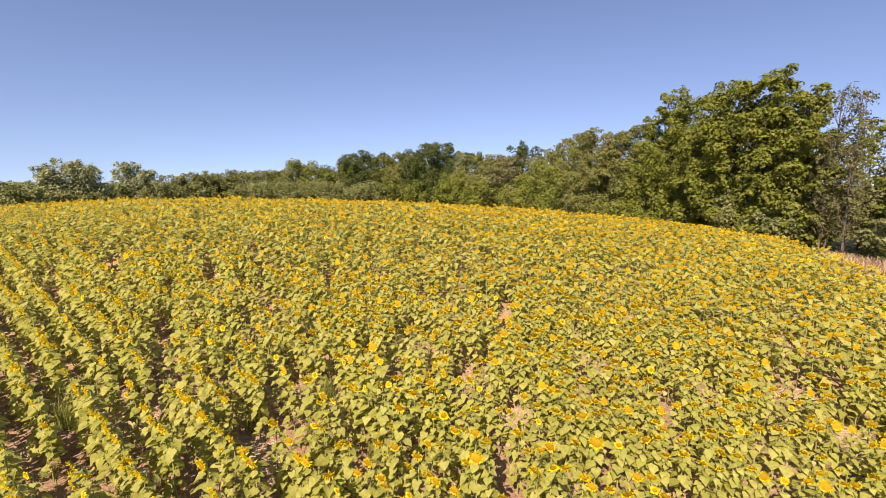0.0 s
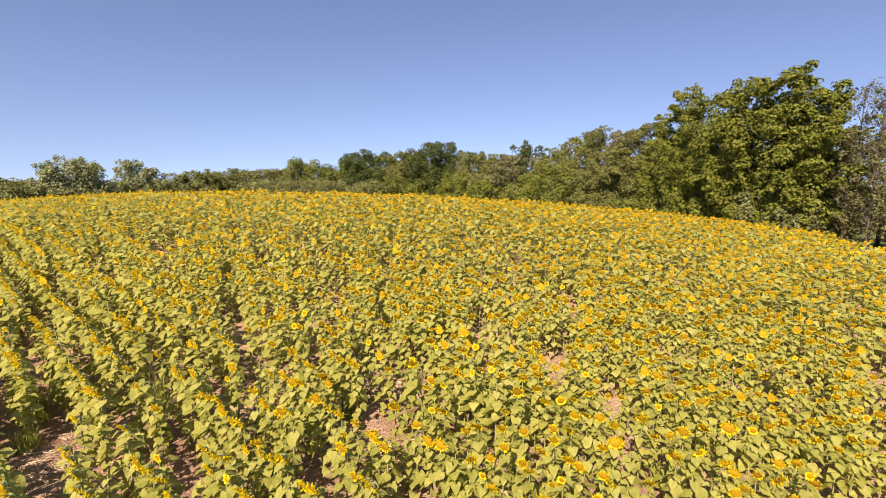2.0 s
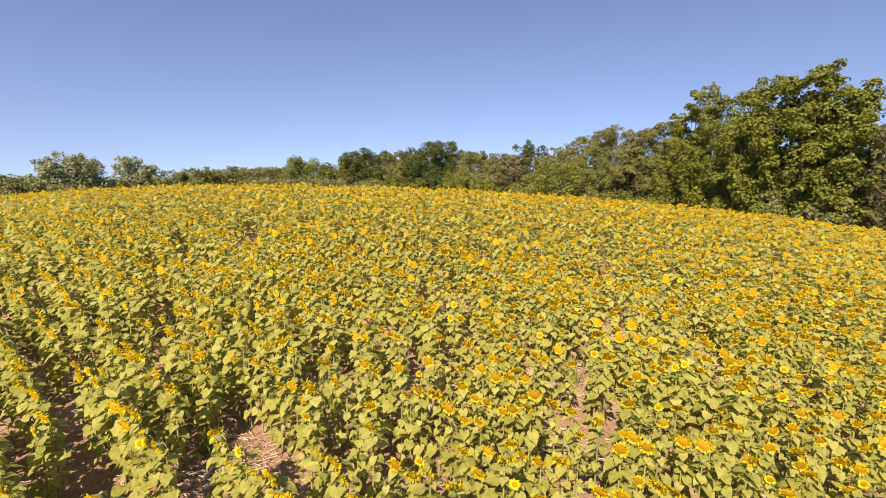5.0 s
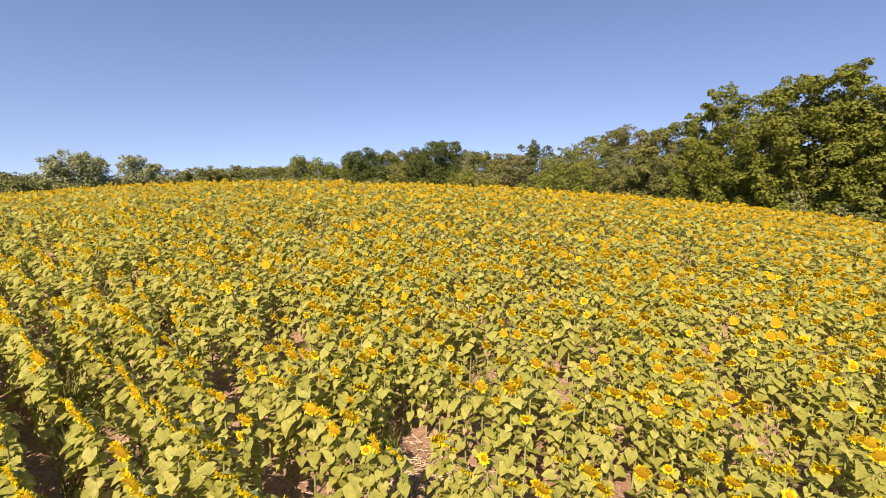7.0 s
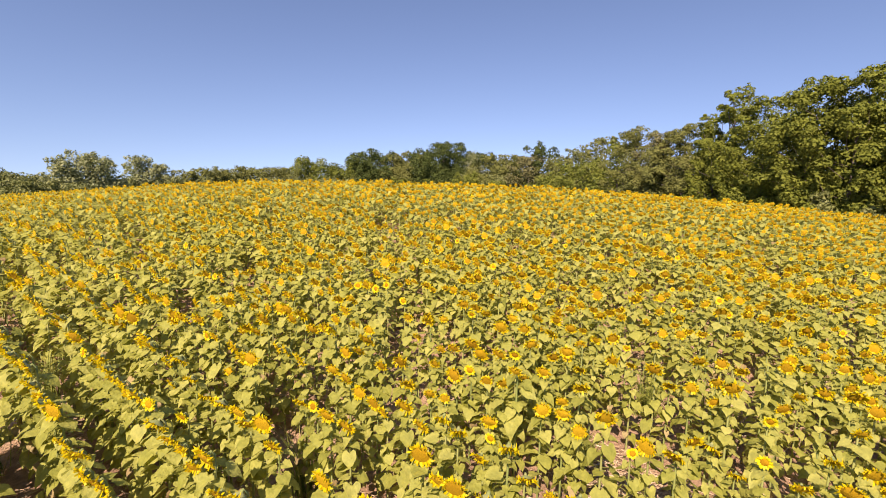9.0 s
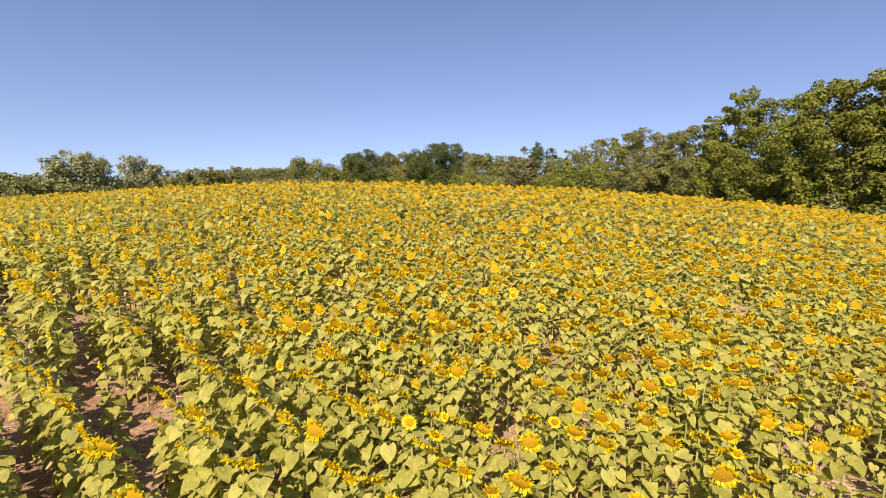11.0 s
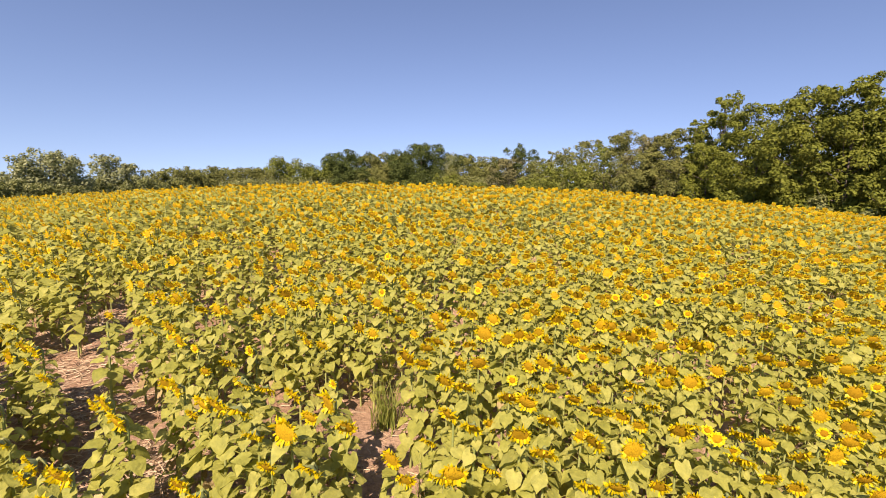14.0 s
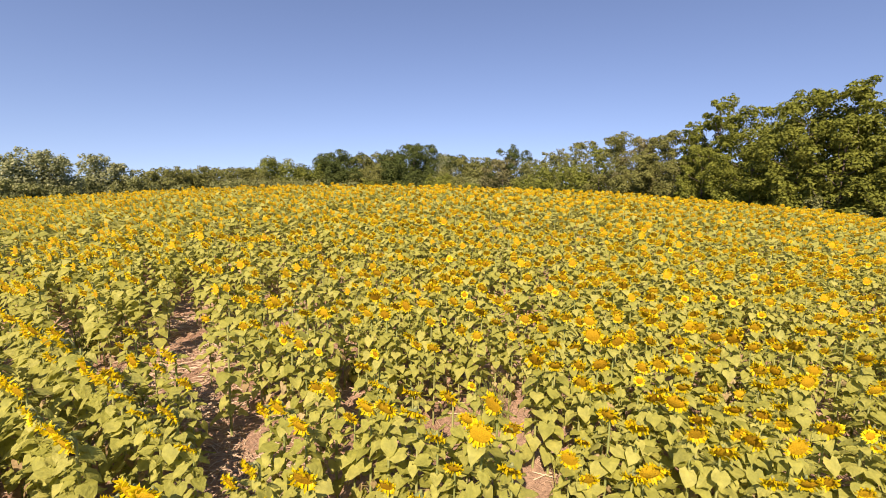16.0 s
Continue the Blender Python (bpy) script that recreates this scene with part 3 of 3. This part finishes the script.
CORNER = [
    ("sparse", 39.0, 46.9, 17.5, 2.2), ("sparse", 38.8, 44.5, 16.7, 2.0), ("pine", 40.9, 39.7, 17.7, 3.4), ("dry", 42.3, 44.0, 9.4, 2.2),
    ("sparse", 37.4, 45.7, 12.2, 1.5), ("sparse", 38.1, 43.8, 10.7, 1.4), ("bush", 38.4, 40.8, 4.2, 1.6), ("lightbush", 41.6, 43.3, 5.7, 2.0),
    ("big", 43.7, 41.1, 15.5, 3.6), ("sparse", 43.2, 44.5, 12.4, 3.0), ("bush", 36.8, 36.8, 5.7, 2.0), ("big", 51.6, 46.1, 15.9, 4.6),
    ("big", 49.3, 54.3, 15.4, 4.8), ("big", 47.1, 64.3, 15.7, 5.2),
]
BEHIND = [
    ("big", 44.0, 74.7, 16.0, 5.1), ("big", 47.8, 84.6, 13.5, 5.4), ("big", 45.9, 93.7, 16.0, 4.7), ("mid", 44.5, 100.0, 15.5, 5.9),
    ("mid", 43.4, 107.3, 15.6, 5.5), ("mid", 47.6, 118.5, 14.8, 5.9), ("mid", 44.4, 128.1, 15.4, 4.8), ("mid", 45.8, 137.6, 14.6, 5.2),
    ("mid", 43.5, 143.0, 14.7, 5.9), ("mid", 47.2, 153.3, 16.2, 4.6), ("mid", 47.4, 163.2, 16.5, 4.9), ("mid", 43.6, 171.1, 16.9, 5.1),
    ("mid", 44.5, 183.7, 16.7, 5.1), ("mid", 43.2, 191.8, 14.3, 5.1), ("mid", 47.1, 201.5, 14.7, 4.6), ("mid", 46.5, 208.7, 14.7, 5.3),
    ("mid", 41.5, 218.2, 15.6, 5.6), ("mid", 41.6, 226.9, 15.1, 5.2),
]


def leaf_cards(rng, centres, radii, count, size, squash=0.8, loose=False, rising=0.15):
    """Small bent leaf sprays on and inside a set of round clumps."""
    weight = radii ** 2 / (radii ** 2).sum()
    which = rng.choice(len(centres), count, p=weight)
    d = rng.normal(0, 1, (count, 3))
    d[:, 2] = np.where((d[:, 2] < -0.2) & (rng.random(count) < 0.4), -d[:, 2], d[:, 2])
    d /= np.linalg.norm(d, axis=1)[:, None]
    r = radii[which] * (rng.uniform(0.0, 1.3, count) ** 0.5 if loose else rng.uniform(0.3, 1.0, count) ** 0.25) * (1 + rng.normal(0, 0.08, count))
    c = centres[which] + d * r[:, None] * np.array([1, 1, squash])
    n = d + rng.normal(0, 0.3, (count, 3)) + np.array([0, 0, rising])
    n /= np.linalg.norm(n, axis=1)[:, None]
    a = np.cross(n, rng.normal(0, 1, (count, 3)))
    a /= np.linalg.norm(a, axis=1)[:, None]
    b = np.cross(n, a)
    s = (size * rng.uniform(0.6, 1.3, count))[:, None]
    v = np.stack([c - a * s, c + a * s * 0.6 - b * s * 0.75, c + a * s * 0.6 + b * s * 0.75], 1)
    return v.reshape(-1, 3), np.arange(count)[:, None] * 3 + (0, 1, 2)


LABELS = {
    "big": "tall leafy deciduous tree at the field edge", "mid": "green deciduous tree in the wood's edge", "dark": "dark green broad-crowned tree in the wood",
    "light": "pale green tree in the wood's edge", "airy": "airy poplar with grey-green leaves beside the hedge", "dry": "faded olive-brown tree in the wood's edge",
    "pine": "dark conifer at the corner of the wood", "bush": "green bush at the foot of the trees", "lightbush": "pale green shrub at the field edge",
    "bare": "half-bare tree with pale trunks in the wood", "sparse": "thin half-dead tree with bare grey twigs",
}


def tree(kind, x, y, tall, wide, seed):
    rng = np.random.default_rng(seed)
    dist = math.hypot(x + 9, y)
    near = dist < 115
    base = float(height(x, y)[0])
    shrub = "bush" in kind
    top = new("bush" if shrub else "tree")
    top.location = (x, y, base)
    tagged(top, LABELS[kind], "bush" if shrub else "tree", "trees round the field")
    layered = kind in ("big", "mid", "dark", "light", "dry", "airy")
    low = 0.05 if shrub else (0.2 if kind in ("bare", "sparse") else 0.06)
    broad = layered or shrub
    clumps = int({"big": 32, "sparse": 30, "bare": 22, "airy": 22, "pine": 44}.get(kind, 14 if shrub else 24))
    centres, radii = [], []
    for k in range(clumps):
        f = (k + rng.uniform(0.2, 0.8)) / clumps
        h = low + (1 - low) * f
        if kind == "pine":
            prof = 1.02 - h
        elif shrub:
            prof = math.sqrt(max(0.05, 1 - (h * 0.95) ** 2))
        else:
            prof = max(0.03, 1 - ((h - 0.45) / 0.58) ** 2) ** 0.42 if h > 0.45 else 0.8 + 0.2 * math.sin(h / 0.45 * 1.57)
        rc = wide * rng.uniform(0.22, 0.4) * (0.7 if kind == "pine" else 1.0) * (1.12 - 0.45 * h * h)
        a = k * 2.4 + rng.normal(0, 0.4)
        lobe = (0.84 if kind == "airy" else 1.02 if broad else 0.86) + (0.16 if broad else 0.24) * math.sin(3 * a + seed) * math.sin(7 * h + seed * 1.7) + 0.1 * math.sin(5 * a - 9 * h)
        rr = max(0.0, wide * prof * lobe - rc * 0.7) * math.sqrt(rng.uniform(0.6 if broad else 0.35, 1.0))
        centres.append((rr * math.cos(a), rr * math.sin(a), min(tall * h, tall * rng.uniform(0.93, 1.0) - rc * 0.4)))
        radii.append(rc)
    boughs = len(centres)
    if broad:
        # leafy tufts on the outer and upper side of every bough
        for k in range(boughs):
            c, rc = np.array(centres[k]), radii[k]
            out = np.array([c[0], c[1], 0]) / (math.hypot(c[0], c[1]) + 0.2 * wide)
            for _ in range(5):
                d = rng.normal(0, 0.75, 3) + out * 0.8 + (0, 0, 0.35)
                d /= np.linalg.norm(d)
                centres.append(tuple(c + d * rc * rng.uniform(0.65, 1.0) * (1, 1, 0.8)))
                radii.append(rc * rng.uniform(0.3, 0.58))
            radii[k] *= 0.8
        for f in np.linspace(0.2, 0.78, 5):
            centres.append((rng.normal(0, 0.06 * wide), rng.normal(0, 0.06 * wide), tall * f))
            radii.append(wide * 0.52 * (1 - 0.5 * f * f))
        for k in range(12):
            a, f = rng.uniform(0, 6.283), rng.uniform(0.8, 1.0)
            reach = wide * rng.uniform(0.1, 0.6) * (1.3 - f)
            centres.append((math.cos(a) * reach, math.sin(a) * reach, tall * f - wide * 0.1))
            radii.append(wide * rng.uniform(0.09, 0.2))
    centres, radii = np.array(centres), np.array(radii)
    # trunk and limbs
    s = Soup()
    r0 = max(0.08, tall * (0.008 if kind == "sparse" else 0.016))
    sway = rng.normal(0, 0.02 * tall, 2)
    zs = np.linspace(-0.3, tall * (0.95 if kind in ("sparse", "pine") else 0.8), 7)
    line = np.stack([sway[0] * (zs / tall) ** 2, sway[1] * (zs / tall) ** 2, zs], 1)
    tube(s, line, np.linspace(r0, r0 * 0.2, 7), 7 if near else 5)
    for k in rng.permutation(clumps)[:(clumps if near else clumps // 2)]:
        c = centres[k]
        f = min(0.85, max(0.1, c[2] / tall - rng.uniform(0.08, 0.25)))
        st = np.array([np.interp(f * tall, zs, line[:, i]) for i in range(3)])
        midp = (st + c) / 2 + rng.normal(0, 0.03 * tall, 3) * (1, 1, 0.5)
        tube(s, [st, midp, c], (r0 * 0.26, r0 * 0.15, r0 * 0.04), 4)
    if kind in ("sparse", "bare"):
        for k in range(60 if near else 25):
            st = centres[rng.integers(0, clumps)] + rng.normal(0, 0.3, 3)
            e = st + rng.normal(0, 1, 3) * (0.5, 0.5, 0.55) * (1 if near else 3)
            tube(s, [st, (st + e) / 2 + rng.normal(0, 0.1, 3), e], (0.03, 0.02, 0.006), 3)
    trunk = s.object("trunk", [BARK], True)
    trunk.parent = top
    dense = {"big": 0.9, "sparse": 0.4, "bare": 0.6, "airy": 1.0, "pine": 1.2, "dry": 0.7}.get(kind, 0.85)
    if near:
        card, count = 0.2, int(dense * 190 * (wide * tall))
        if x > 42:
            card, count = 0.24, int(count * 0.4)
    else:
        card, count = 0.21 + dist * 0.001, int(dense * 40 * (wide * tall))
    count = min(count, 20000)
    loose = kind in ("sparse", "bare")
    v, t = leaf_cards(rng, centres, radii, count, card * (0.6 if loose else 1.0), 1.2 if loose or kind == "airy" else (0.72 if layered else 0.85), loose, 0.4 if layered else 0.2)
    crown = mesh_object("crown", v, [t], [CROWN[kind]])
    crown.parent = top
    return top


for seed, (kind, x, y, tall, wide) in enumerate(HEDGE + FAR_WOOD + MIDDLE_WOOD + WOOD_EDGE + TALL_TREES + CORNER + BEHIND):
    tree(kind, x, y, tall, wide, 100 + seed)


# ---- straw, weeds and dry grass ----
def blades(rng, x, y, count, spread_r, tall, width, lean):
    """Thin bent blades in arrays."""
    px, py = x + rng.normal(0, spread_r, count), y + rng.normal(0, spread_r, count)
    a, l = rng.uniform(0, 6.283, count), tall * rng.uniform(0.5, 1.2, count)
    out = rng.uniform(0.1, lean, count) * l
    z = height(px, py) - 0.02
    b = np.stack([px, py, z], 1)
    d = np.stack([np.cos(a), np.sin(a), 0 * a], 1)
    s = np.stack([-np.sin(a), np.cos(a), 0 * a], 1) * width
    up = np.array([0, 0, 1.0])
    m = b + d * out[:, None] * 0.35 + up * l[:, None] * 0.6
    t = b + d * out[:, None] + up * l[:, None]
    v = np.stack([b - s, b + s, m + s * 0.8, m - s * 0.8, t], 1).reshape(-1, 3)
    k = np.arange(count)[:, None] * 5
    return v, k + (3, 2, 4), k + (0, 1, 2, 3)


def weed(x, y, tall, count, seed):
    rng = np.random.default_rng(seed)
    v, t, q = blades(rng, x, y, count, 0.09, tall, 0.006, 0.7)
    ob = mesh_object("weed", v, [t, q], [WEED])
    tagged(ob, "yellowish green grass tuft between the sunflower rows", "weed", "weeds")


for k, (x, y, tall) in enumerate([(-8.0, 9.2, .9), (-14.3, 8.3, .8), (-9.5, 7.9, .5), (-4.2, 9.6, .7), (-13.2, 7.0, .9), (-19.6, 10.1, .6), (-17.6, 8.7, .7),
                                  (-3.0, 10.9, .6), (-1.5, 8.9, .5), (-10.0, 8.8, .8), (-24.6, 11.4, .7), (-17.0, 7.0, .6), (10.6, 11.6, .5)]):
    weed(x, y, tall, 130, 500 + k)


def scatter_straw():
    rng = np.random.default_rng(21)
    pts = [np.array([x, y]) + rng.normal(0, r * 0.75, (int(800 * r), 2)) for x, y, r in PATCHES]
    pts.append(np.stack([rng.uniform(-28, 13, 9000), rng.uniform(4, 15, 9000)], 1))
    p = np.concatenate(pts)
    n = len(p)
    a, l, w = rng.uniform(0, 6.283, n), rng.uniform(0.06, 0.32, n), rng.uniform(0.002, 0.0065, n)
    d = np.stack([np.cos(a), np.sin(a)], 1) * l[:, None] / 2
    s = np.stack([-np.sin(a), np.cos(a)], 1) * w[:, None]
    z = height(p[:, 0], p[:, 1]) + rng.uniform(0.01, 0.05, n)
    tilt = rng.normal(0, 0.02, n)
    mk = lambda e, f, dz: np.stack([p[:, 0] + e * d[:, 0] + f * s[:, 0], p[:, 1] + e * d[:, 1] + f * s[:, 1], z + dz + e * tilt], 1)
    v = np.stack([mk(-1, -1, 0), mk(1, -1, 0), mk(1, 0, .008), mk(-1, 0, .008), mk(1, 1, 0), mk(-1, 1, 0)], 1).reshape(-1, 3)
    k = np.arange(n)[:, None] * 6
    ob = mesh_object("straw_litter", v, [np.concatenate([k + (0, 1, 2, 3), k + (3, 2, 4, 5)])], [STRAW])
    tagged(ob, "pale broken straw and stalks lying on the soil", "straw", kind="stuff")


scatter_straw()


def dry_strip():
    rng = np.random.default_rng(31)
    y = rng.uniform(14, 64, 24000)
    x = edge_of_field(y) + 0.6 + rng.uniform(0, 1, len(y)) * 22
    v, t, q = blades(rng, x, y, len(x), 0.15, 0.75, 0.025, 0.8)
    ob = mesh_object("dry_grass", v, [t, q], [DRY])
    tagged(ob, "dry reddish straw-coloured grass between field and trees", "grass", kind="stuff")


dry_strip()
